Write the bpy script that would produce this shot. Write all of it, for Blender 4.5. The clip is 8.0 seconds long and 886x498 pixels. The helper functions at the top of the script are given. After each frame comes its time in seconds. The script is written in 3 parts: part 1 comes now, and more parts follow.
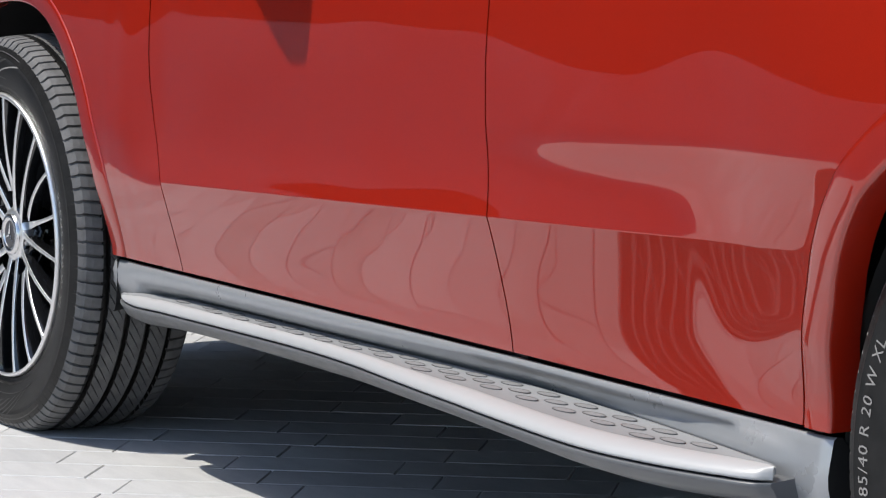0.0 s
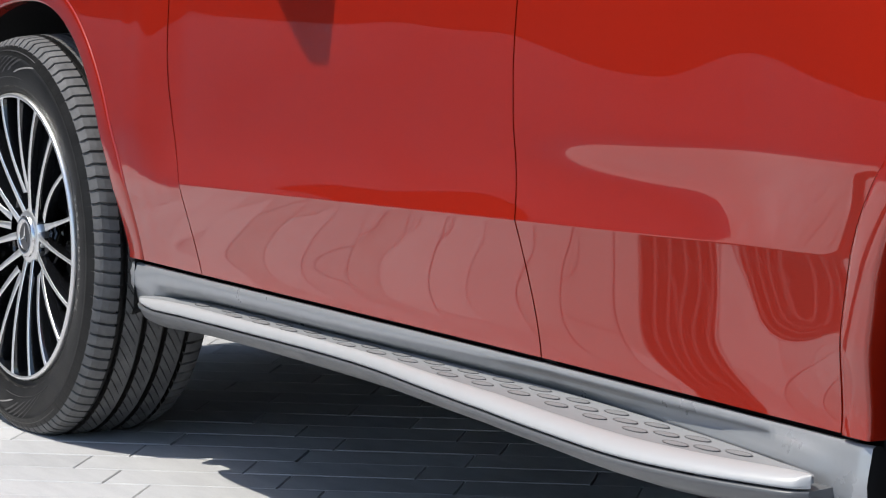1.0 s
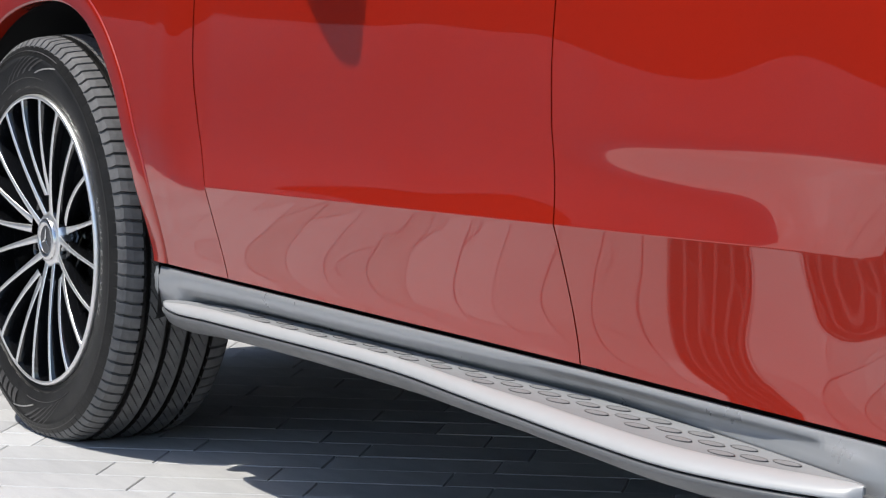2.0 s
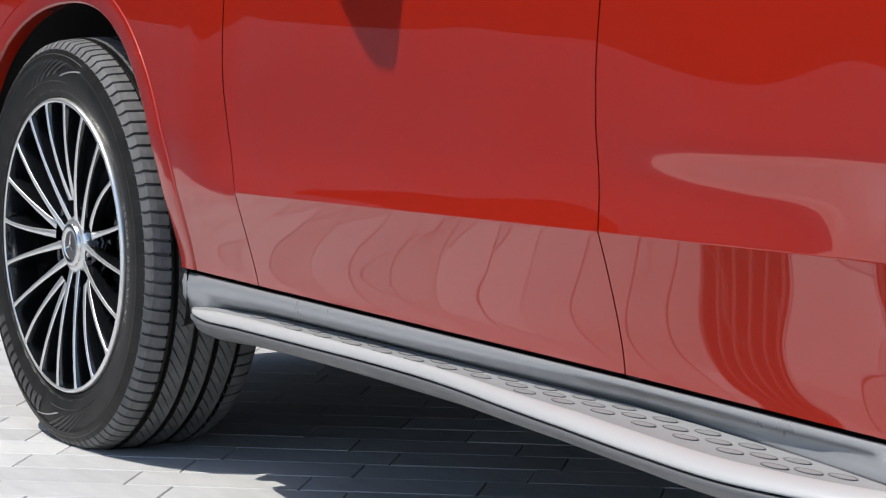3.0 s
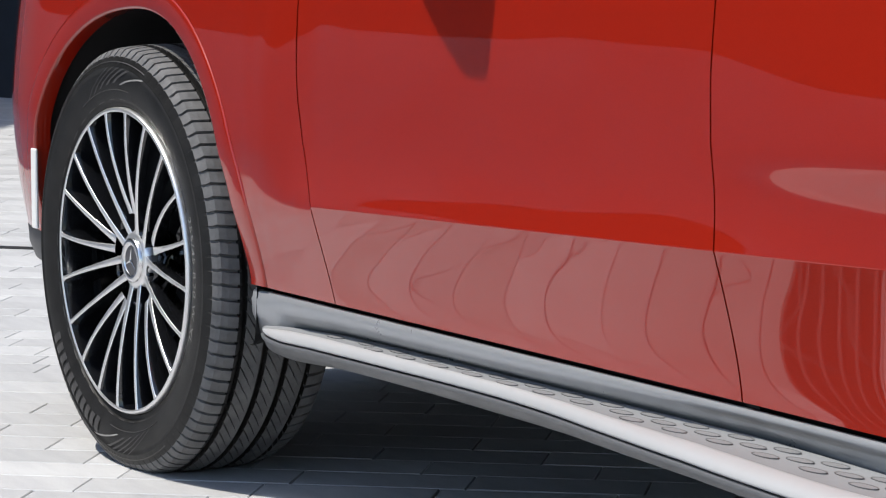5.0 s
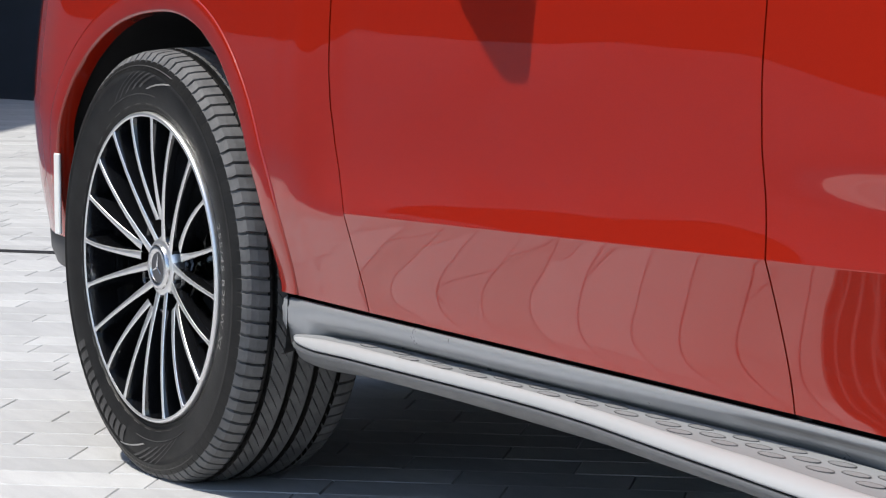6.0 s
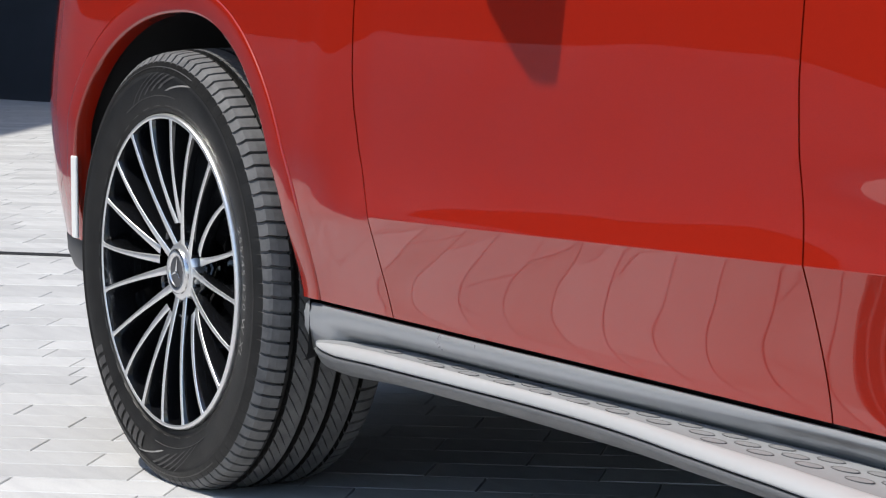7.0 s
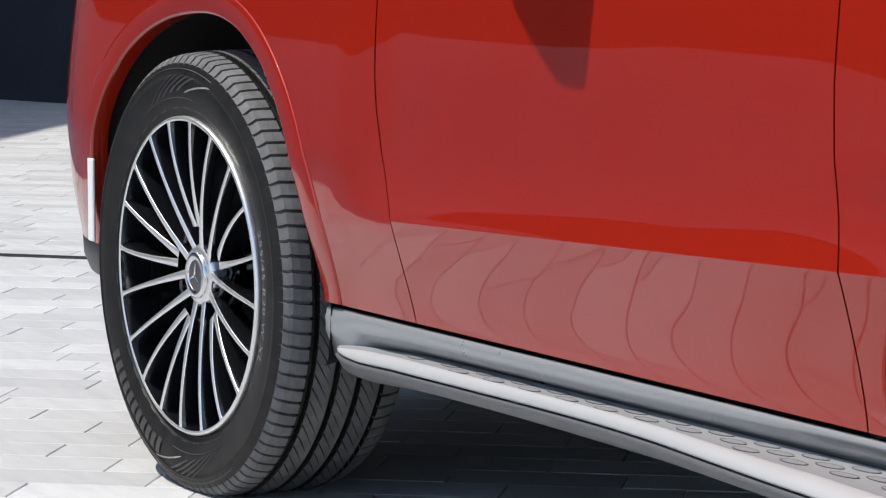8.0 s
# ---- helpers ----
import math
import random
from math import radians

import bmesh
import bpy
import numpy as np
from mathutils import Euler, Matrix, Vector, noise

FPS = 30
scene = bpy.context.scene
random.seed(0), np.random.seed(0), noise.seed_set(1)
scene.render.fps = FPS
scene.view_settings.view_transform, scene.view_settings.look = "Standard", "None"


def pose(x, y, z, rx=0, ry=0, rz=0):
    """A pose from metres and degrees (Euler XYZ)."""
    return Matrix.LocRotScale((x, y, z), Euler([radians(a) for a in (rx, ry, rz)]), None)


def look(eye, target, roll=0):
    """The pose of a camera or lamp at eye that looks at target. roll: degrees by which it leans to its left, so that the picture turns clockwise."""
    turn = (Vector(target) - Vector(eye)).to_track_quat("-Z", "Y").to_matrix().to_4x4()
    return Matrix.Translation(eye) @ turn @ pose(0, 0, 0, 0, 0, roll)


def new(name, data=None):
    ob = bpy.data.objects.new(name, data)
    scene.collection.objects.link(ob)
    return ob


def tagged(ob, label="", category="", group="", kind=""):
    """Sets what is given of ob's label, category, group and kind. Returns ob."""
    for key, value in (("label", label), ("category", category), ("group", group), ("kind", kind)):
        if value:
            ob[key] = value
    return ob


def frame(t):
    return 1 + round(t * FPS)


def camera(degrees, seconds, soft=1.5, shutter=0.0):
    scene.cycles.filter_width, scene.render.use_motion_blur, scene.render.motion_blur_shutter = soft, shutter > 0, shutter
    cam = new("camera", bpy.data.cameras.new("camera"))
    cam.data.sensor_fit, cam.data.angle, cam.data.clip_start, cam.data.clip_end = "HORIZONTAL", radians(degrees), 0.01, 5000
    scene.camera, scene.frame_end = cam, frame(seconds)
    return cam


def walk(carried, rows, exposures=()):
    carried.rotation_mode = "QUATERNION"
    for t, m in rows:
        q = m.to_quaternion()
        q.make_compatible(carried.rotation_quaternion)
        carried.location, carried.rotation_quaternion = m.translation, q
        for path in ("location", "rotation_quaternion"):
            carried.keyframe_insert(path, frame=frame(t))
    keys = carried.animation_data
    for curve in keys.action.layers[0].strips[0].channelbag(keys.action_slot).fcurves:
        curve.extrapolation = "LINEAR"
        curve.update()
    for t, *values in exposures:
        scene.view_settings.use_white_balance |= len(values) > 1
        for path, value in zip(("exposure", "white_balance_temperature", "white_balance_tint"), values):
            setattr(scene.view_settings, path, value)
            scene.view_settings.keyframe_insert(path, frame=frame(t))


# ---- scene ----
# seconds, eye, yaw to the left of +y, pitch, lean to the right
cam = camera(17.39, 8.0, soft=1.2)
ROWS = [
    (0.0, 5.0360, -1.8623, 0.9286, 60.947, -6.411, -0.106),
    (0.5, 5.0105, -1.8658, 0.9303, 60.954, -6.429, -0.087),
    (1.0, 4.9720, -1.8668, 0.9306, 60.954, -6.455, -0.093),
    (1.5, 4.9271, -1.8680, 0.9291, 60.968, -6.463, -0.110),
    (3.0, 4.7984, -1.8799, 0.9309, 61.021, -6.467, -0.037),
    (3.5, 4.7383, -1.8809, 0.9283, 61.038, -6.428, -0.051),
    (4.0, 4.6875, -1.8842, 0.9276, 61.077, -6.409, -0.024),
    (4.5, 4.6244, -1.8815, 0.9279, 61.147, -6.409, -0.016),
    (6.0, 4.4761, -1.8972, 0.9321, 61.142, -6.416, 0.073),
    (6.5, 4.4374, -1.8946, 0.9304, 61.204, -6.398, 0.053),
    (7.0, 4.4024, -1.8853, 0.9295, 61.303, -6.399, 0.089),
    (7.5, 4.3773, -1.8866, 0.9292, 61.358, -6.379, 0.065),
    (8.0, 4.3419, -1.8803, 0.9282, 61.434, -6.377, 0.025),
]


def aim(x, y, z, yaw, pitch, lean):
    a, b = radians(yaw), radians(pitch)
    ahead = Vector((-math.sin(a) * math.cos(b), math.cos(a) * math.cos(b), math.sin(b)))
    return look((x, y, z), Vector((x, y, z)) + ahead, -lean)


walk(cam, [(t, aim(*r)) for t, *r in ROWS])

# ---- light ----
SUN_TO = Vector((0.17, 0.43, -1.0)).normalized()
world = bpy.data.worlds.new("sky")
scene.world = world
world.use_nodes = True
wn = world.node_tree.nodes
sky = wn.new("ShaderNodeTexSky")
sky.sky_type, sky.sun_disc = "NISHITA", False
sky.sun_elevation = math.asin(-SUN_TO.z)
sky.sun_rotation = math.atan2(-SUN_TO.x, -SUN_TO.y)
world.node_tree.links.new(sky.outputs[0], wn["Background"].inputs[0])
wn["Background"].inputs[1].default_value = 0.18
sun = new("sun", bpy.data.lights.new("sun", "SUN"))
sun.data.energy, sun.data.angle, sun.data.color = 4.2, radians(0.6), (1.0, 0.955, 0.87)
sun.matrix_world = look((0, 0, 0), SUN_TO) @ pose(0, 0, 0)
sun.location = (-3, -8, 18)
scene.view_settings.exposure = 0.2


# ---- materials ----
def mat(name, color, rough=0.5, metal=0.0, coat=0.0, ior=1.5):
    m = bpy.data.materials.new(name)
    m.use_nodes = True
    b = m.node_tree.nodes["Principled BSDF"]
    b.inputs["Base Color"].default_value = (*color, 1)
    b.inputs["Roughness"].default_value = rough
    b.inputs["Metallic"].default_value = metal
    b.inputs["Coat Weight"].default_value = coat
    b.inputs["Coat Roughness"].default_value = 0.02
    b.inputs["IOR"].default_value = ior
    return m


def nod(m, kind, **kw):
    n = m.node_tree.nodes.new(kind)
    for k, v in kw.items():
        n.inputs[k.replace("_", " ")].default_value = v
    return n


def noise_tex(m, scale, detail=5, rough=0.6, stretch=None):
    n = nod(m, "ShaderNodeTexNoise", Scale=scale, Detail=detail, Roughness=rough)
    c = nod(m, "ShaderNodeTexCoord")
    if stretch:
        mp = nod(m, "ShaderNodeMapping")
        mp.inputs["Scale"].default_value = stretch
        m.node_tree.links.new(c.outputs["Object"], mp.inputs[0])
        m.node_tree.links.new(mp.outputs[0], n.inputs["Vector"])
    else:
        m.node_tree.links.new(c.outputs["Object"], n.inputs["Vector"])
    return n


def ramp(m, src, stops):
    r = m.node_tree.nodes.new("ShaderNodeValToRGB")
    el = r.color_ramp.elements
    while len(el) < len(stops):
        el.new(0.5)
    for e, (p, c) in zip(el, stops):
        e.position, e.color = p, (*c, 1) if len(c) == 3 else c
    m.node_tree.links.new(src, r.inputs[0])
    return r


def bsdf(m):
    return m.node_tree.nodes["Principled BSDF"]


def tint(m, scale, lo, hi, p=(0.35, 0.65), stretch=None, detail=5):
    """Base colour between two colours by a noise."""
    n = noise_tex(m, scale, detail, stretch=stretch)
    r = ramp(m, n.outputs["Fac"], [(p[0], lo), (p[1], hi)])
    m.node_tree.links.new(r.outputs[0], bsdf(m).inputs["Base Color"])
    return n


def bump(m, scale, strength, dist=0.001, stretch=None, detail=4):
    n = noise_tex(m, scale, detail, stretch=stretch)
    b = nod(m, "ShaderNodeBump", Strength=strength, Distance=dist)
    m.node_tree.links.new(n.outputs["Fac"], b.inputs["Height"])
    m.node_tree.links.new(b.outputs[0], bsdf(m).inputs["Normal"])
    return n


def rough_var(m, scale, lo, hi, stretch=None):
    n = noise_tex(m, scale, 6, stretch=stretch)
    r = nod(m, "ShaderNodeMapRange", From_Min=0.3, From_Max=0.7, To_Min=lo, To_Max=hi)
    m.node_tree.links.new(n.outputs["Fac"], r.inputs[0])
    m.node_tree.links.new(r.outputs[0], bsdf(m).inputs["Roughness"])


RED = mat("red_paint", (0.33, 0.009, 0.003), 0.38, 0.0, 1.0)
tint(RED, 900, (0.268, 0.0098, 0.0022), (0.295, 0.0118, 0.0030))
bsdf(RED).inputs["Coat IOR"].default_value = 1.62
bsdf(RED).inputs["Specular IOR Level"].default_value = 0.08
PLASTIC = mat("grey_plastic", (0.10, 0.104, 0.11), 0.45)
bump(PLASTIC, 1500, 0.15, 0.0003)
rough_var(PLASTIC, 14, 0.36, 0.5)
SILL = mat("satin_sill", (0.33, 0.34, 0.355), 0.32, 0.35)
bump(SILL, 11, 0.5, 0.006, detail=2)
rough_var(SILL, 14, 0.26, 0.36)
# near-black, no gloss: the shade down in the drain as a colour
PIT_SHADE = mat("pit_shade", (0.004, 0.004, 0.004), 1.0)
bsdf(PIT_SHADE).inputs["Specular IOR Level"].default_value = 0.05
BLACK = mat("black_plastic", (0.008, 0.008, 0.009), 0.6)
bump(BLACK, 300, 0.3, 0.0008)
RUBBER = mat("tyre_rubber", (0.010, 0.010, 0.010), 0.50)
bsdf(RUBBER).inputs["Specular IOR Level"].default_value = 0.28
tint(RUBBER, 22, (0.006, 0.0059, 0.0058), (0.014, 0.0134, 0.013))
bump(RUBBER, 700, 0.25, 0.0006)
TREAD = mat("dusty_tread", (0.04, 0.039, 0.038), 0.7)
tint(TREAD, 28, (0.085, 0.084, 0.085), (0.140, 0.138, 0.137))
bump(TREAD, 500, 0.3, 0.0008)
SEAL = mat("black_seal", (0.006, 0.006, 0.006), 0.7)
ALU = mat("satin_silver_edge", (0.37, 0.375, 0.38), 0.42, 0.0)
rough_var(ALU, 30, 0.36, 0.46)
SATIN = mat("satin_step_plate", (0.22, 0.225, 0.232), 0.60, 0.0)
bsdf(SATIN).inputs["Specular IOR Level"].default_value = 0.3
rough_var(SATIN, 25, 0.52, 0.66)
DARKALU = mat("grip_rim", (0.11, 0.11, 0.113), 0.5, 0.2)
SILVER = mat("machined_rim", (0.80, 0.80, 0.80), 0.34, 0.9)
rough_var(SILVER, 80, 0.30, 0.42)
GLOSS = mat("gloss_black_rim", (0.007, 0.0075, 0.009), 0.10, 0.0, 1.0)
STEEL = mat("cast_steel", (0.16, 0.16, 0.17), 0.45, 0.9)
CHROME = mat("chrome", (0.72, 0.72, 0.72), 0.24, 1.0)
WHITE = mat("white_reflector", (0.8, 0.8, 0.78), 0.3)
STONE = mat("pale_paving_stone", (0.36, 0.36, 0.37), 0.75)
WALLM = mat("dark_wall", (0.03, 0.035, 0.045), 0.6)

FACADE = mat("far_facade", (0.03, 0.03, 0.03), 0.6)
tint(FACADE, 1.2, (0.022, 0.021, 0.021), (0.040, 0.038, 0.038))
PLASTIC_DARK = mat("black_trim", (0.03, 0.031, 0.034), 0.45)
bump(PLASTIC_DARK, 1200, 0.2, 0.0003)
JOINT = mat("joint_sand", (0.16, 0.16, 0.157), 0.9)
IRON = mat("cast_iron", (0.02, 0.02, 0.022), 0.55, 0.4)
bump(IRON, 200, 0.4, 0.001)
GRIP = mat("grey_rubber_grip", (0.20, 0.20, 0.205), 0.6)
IRON_BAR = mat("worn_iron", (0.10, 0.10, 0.10), 0.6, 0.2)
TEXT = mat("raised_rubber", (0.26, 0.25, 0.24), 0.6)
RIDGE = mat("sidewall_ridge", (0.045, 0.043, 0.042), 0.5)
DULLSTONE = mat("weathered_paving_stone", (0.17, 0.165, 0.165), 0.75)
tint(DULLSTONE, 6.0, (0.36, 0.355, 0.35), (0.46, 0.45, 0.445))
bump(DULLSTONE, 90, 0.3, 0.002)
FARSTONE = mat("far_paving", (0.46, 0.46, 0.465), 0.7)
tint(FARSTONE, 2.0, (0.40, 0.40, 0.405), (0.50, 0.50, 0.50))
bump(FARSTONE, 90, 0.3, 0.002)
GLASS = mat("tinted_glass", (0.01, 0.012, 0.013), 0.05)
PLINTH = mat("plinth_stone", (0.7, 0.7, 0.7), 0.8)
tint(PLINTH, 3, (0.44, 0.44, 0.43), (0.58, 0.58, 0.57))
tint(WALLM, 1.5, (0.022, 0.026, 0.034), (0.036, 0.042, 0.054))


def stone_look():
    """Pale stone: each slab a little lighter or darker, cloudy, with fine pores and streaks along its length."""
    m = STONE
    L = m.node_tree.links
    g = nod(m, "ShaderNodeNewGeometry")
    oi = nod(m, "ShaderNodeObjectInfo")
    mp = nod(m, "ShaderNodeMapping")
    mp.inputs["Rotation"].default_value = (0, 0, radians(-51.5))
    mp.inputs["Scale"].default_value = (1, 5, 1)
    L.new(g.outputs["Position"], mp.inputs[0])
    cloud = nod(m, "ShaderNodeTexNoise", Scale=5.0, Detail=6.0, Roughness=0.65)
    L.new(mp.outputs[0], cloud.inputs["Vector"])
    grain = nod(m, "ShaderNodeTexNoise", Scale=260.0, Detail=4.0, Roughness=0.7)
    L.new(g.outputs["Position"], grain.inputs["Vector"])
    add = nod(m, "ShaderNodeMath")
    add.operation = "ADD"
    L.new(g.outputs["Random Per Island"], add.inputs[0])
    L.new(oi.outputs["Random"], add.inputs[1])
    fr = nod(m, "ShaderNodeMath")
    fr.operation = "FRACT"
    L.new(add.outputs[0], fr.inputs[0])
    base = ramp(m, fr.outputs[0], [(0.0, (0.445, 0.445, 0.448)), (1.0, (0.565, 0.565, 0.565))])
    cr = ramp(m, cloud.outputs["Fac"], [(0.32, (0.87, 0.87, 0.88)), (0.60, (1.0, 1.0, 1.0))])
    gr = ramp(m, grain.outputs["Fac"], [(0.30, (0.90, 0.90, 0.90)), (0.60, (1.0, 1.0, 1.0))])
    m1 = nod(m, "ShaderNodeMix")
    m1.data_type, m1.blend_type = "RGBA", "MULTIPLY"
    m1.inputs[0].default_value = 1.0
    L.new(base.outputs[0], m1.inputs[6])
    L.new(cr.outputs[0], m1.inputs[7])
    m2 = nod(m, "ShaderNodeMix")
    m2.data_type, m2.blend_type = "RGBA", "MULTIPLY"
    m2.inputs[0].default_value = 1.0
    L.new(m1.outputs[2], m2.inputs[6])
    L.new(gr.outputs[0], m2.inputs[7])
    L.new(m2.outputs[2], bsdf(m).inputs["Base Color"])
    b = nod(m, "ShaderNodeBump", Strength=0.35, Distance=0.0012)
    L.new(grain.outputs["Fac"], b.inputs["Height"])
    L.new(b.outputs[0], bsdf(m).inputs["Normal"])
    bsdf(m).inputs["Roughness"].default_value = 0.62


stone_look()


# ---- mesh helpers ----
def mesh_ob(name, verts, faces, material, parent=None, smooth=True, label=""):
    me = bpy.data.meshes.new(name)
    me.from_pydata([tuple(v) for v in verts], [], faces)
    me.materials.append(material)
    me.validate()
    if smooth:
        me.polygons.foreach_set("use_smooth", [True] * len(me.polygons))
    me.update()
    ob = new(name, me)
    if parent:
        ob.parent = parent
    if label:
        tagged(ob, label)
    return ob


def part(name, bm, material, parent, label="", smooth=False):
    me = bpy.data.meshes.new(name)
    bmesh.ops.recalc_face_normals(bm, faces=bm.faces[:])
    bm.to_mesh(me)
    bm.free()
    me.materials.append(material)
    if smooth:
        me.polygons.foreach_set("use_smooth", [True] * len(me.polygons))
    ob = new(name, me)
    if parent:
        ob.parent = parent
    if label:
        tagged(ob, label)
    return ob


def grid_faces(nu, nv, wrap_u=False, wrap_v=False, flip=False):
    fs = []
    for i in range(nu if wrap_u else nu - 1):
        for j in range(nv if wrap_v else nv - 1):
            a, b = i * nv + j, ((i + 1) % nu) * nv + j
            c, d = ((i + 1) % nu) * nv + (j + 1) % nv, i * nv + (j + 1) % nv
            fs.append((a, d, c, b) if flip else (a, b, c, d))
    return fs


def box_bm(x0, x1, y0, y1, z0, z1, bevel=0.0, seg=2):
    bm = bmesh.new()
    bmesh.ops.create_cube(bm, size=1)
    for v in bm.verts:
        v.co = Vector(((x0 + x1) / 2 + v.co.x * (x1 - x0), (y0 + y1) / 2 + v.co.y * (y1 - y0), (z0 + z1) / 2 + v.co.z * (z1 - z0)))
    if bevel:
        bmesh.ops.bevel(bm, geom=bm.edges[:], offset=bevel, segments=seg, affect="EDGES", profile=0.5)
    return bm


def step(a, b, x):
    t = min(1.0, max(0.0, (x - a) / (b - a)))
    return t * t * (3 - 2 * t)


def lerp(pts, x):
    """Piecewise linear through (x, y) pairs."""
    for (x0, y0), (x1, y1) in zip(pts, pts[1:]):
        if x <= x1:
            return y0 + (y1 - y0) * max(0.0, x - x0) / (x1 - x0)
    return pts[-1][1]


# ---- the car's side: one skin, out of which the panels are cut ----
WHEEL_Z, BASE = 0.357, 2.888
SILL_Z = 0.366


def bottom(x):
    """Lower edge of the doors and the front fender."""
    return lerp([(0.4, 0.3600), (0.71, 0.3612), (1.78, 0.3675), (2.42, 0.3685)], x)


def crease(x):
    return 0.507 + 0.0362 * (x - 0.68)


def rise(a, b, x):
    """The integral of step(a, b, x)."""
    t = min(1.0, max(0.0, (x - a) / (b - a)))
    return (b - a) * (t ** 3 - t ** 4 / 2) + max(0.0, x - b)


def skin(x, z):
    """The outer face of the car's side: its y. Built up from how far the face leans in, crease upwards and downwards."""
    zc = crease(x)
    rear, front = rise(1.60, 1.80, min(x, 2.52)), 1 - step(0.46, 0.68, x)
    keen = (1 - step(2.1, 2.42, x)) * step(0.50, 0.66, x)
    if z < zc:
        s, k = min(0.2, zc - z), min(2.35, max(0.6, x)) - 1.4
        y = 0.027 + (0.2151 + 0.051 * k) * s - (0.6885 + 1.3343 * k) * s ** 2 / 2 + (8.99 + 2.538 * k) * s ** 3 / 3 - (68.2 - 27.23 * k) * s ** 4 / 4
    else:
        h = z - zc
        lean = 0.045 - 0.009 * step(1.5, 2.0, x) - 0.28 * rear - 0.124 * front
        y = 0.027 + lean * h + 0.170 * keen * 0.0620 * math.erf(h / 0.070) + 0.07 * rise(0.15, 0.30, h)
        y += (0.02 * step(1.5, 2.0, x) + 0.295 * rear) * rise(0.664, 0.690, z) + 0.144 * front * rise(0.562, 0.615, z)
    # a shallow shoulder that fades out towards the front door
    y -= 0.0046 * step(1.64, 1.98, x) * (1 - step(2.05, 2.30, x)) * step(0.612, 0.665, z) * (1 - step(0.675, 0.86, z))
    # the flare towards the rear arch, strongest at the crease
    y -= 0.10 * (rise(2.21, 2.40, x) - rise(2.44, 2.64, x)) * (1 - step(0.08, 0.20, zc - z)) * (1 - step(0.14, 0.50, z - zc))
    y += 0.0004 * noise.noise(Vector((x * 5.0, z * 9.0, 3.0))) + 0.00025 * step(0.0, 0.05, zc - z) * noise.noise(Vector((x * 9.0, z * 8.0, 7.0)))
    y += 0.0007 * (1 - step(0.52, 0.66, x)) * step(0.40, 0.46, x) * noise.noise(Vector((x * 22.0, z * 13.0, 1.0)))
    y += 0.8 * max(0.0, -0.44 - x) ** 2 + 0.5 * max(0.0, x - 3.25) ** 2
    return y


def seam_front(z):
    return lerp([(0.30, 0.722), (0.363, 0.710), (0.507, 0.680), (0.55, 0.654), (0.60, 0.631), (0.66, 0.613), (0.71, 0.604), (0.81, 0.594), (1.05, 0.589)], z)


def seam_mid(z):
    return lerp([(0.30, 1.79), (0.369, 1.777), (0.546, 1.753), (0.60, 1.741), (0.67, 1.725), (0.75, 1.716), (0.84, 1.711), (1.05, 1.704)], z)


def arch_r(a):
    """Radius of the line where an arch's moulding meets the panel; a = 0 level, towards the doors."""
    front = max(0.0, -math.cos(a))
    return 0.468 + 0.006 * max(0.0, math.cos(a)) ** 6 + 0.038 * front ** 2 + 0.080 * front * front * math.sin(a)


def rear_r(a):
    """The same line at the rear arch, which lies a little further in; a = 0 towards the doors."""
    return arch_r(a) - 0.009 - 0.012 * min(1.0, 2.5 * abs(math.sin(a)))


def panel(name, pts, nu, nv, parent, label="", depth=0.020):
    """A pressed panel: pts(u, v) gives x and z; its rim is turned back."""
    V = []
    for i in range(nu):
        for j in range(nv):
            x, z = pts(i / (nu - 1), j / (nv - 1))
            V.append((x, skin(x, z), z))
    F = grid_faces(nu, nv)
    rim = [i * nv for i in range(nu)] + [(nu - 1) * nv + j for j in range(1, nv)] + [i * nv + nv - 1 for i in range(nu - 2, -1, -1)] + [j for j in range(nv - 2, 0, -1)]
    k, n = len(V), len(rim)
    V += [(V[i][0], V[i][1] + 0.0004, V[i][2]) for i in rim] + [(V[i][0], V[i][1] + depth, V[i][2]) for i in rim]
    F += [(k + i, k + (i + 1) % n, k + n + (i + 1) % n, k + n + i) for i in range(n)]
    return mesh_ob(name, V, F, RED, parent, True, label)


def seal(line, z0, z1):
    """Black rubber strip, added behind a shut line to deepen the gap's shade."""
    V, n = [], 24
    for i in range(n):
        z = z0 + (z1 - z0) * i / (n - 1)
        x = line(z)
        y = skin(x, z) + 0.013
        V += [(x - 0.016, y + 0.012, z), (x - 0.016, y, z), (x + 0.016, y, z), (x + 0.016, y + 0.012, z)]
    return mesh_ob("door_seal", V, grid_faces(n, 4), SEAL, car, False)


car = new("car")
tagged(car, "glossy red sport utility car parked on pale stone paving", "car")

GAP = 0.0017


def door_pts(left, right, top=1.03):
    def f(u, v):
        x = 0.0
        for _ in range(2):
            zc = crease(x) if x else 0.53
            if v < 0.29:
                z = bottom(x or 1.3) + (zc - 0.0012 - bottom(x or 1.3)) * v / 0.29
            elif v < 0.31:
                z = zc + (v - 0.30) * 0.12
            else:
                z = zc + 0.0012 + (top - zc - 0.0012) * (v - 0.31) / 0.69
            a, b = left(z) + GAP, right(z) - GAP
            x = a + (b - a) * u
        return x, z
    return f


def ray_out(cx, a, xlim):
    """How far from an arch's centre the panel's outer edge lies, at angle a."""
    lo, hi = arch_r(a) + 0.002, 1.6
    for _ in range(40):
        m = (lo + hi) / 2
        x, z = cx + m * math.cos(a), WHEEL_Z + m * math.sin(a)
        ok = z < 1.03 and xlim(x, z)
        lo, hi = (m, hi) if ok else (lo, m)
    return lo


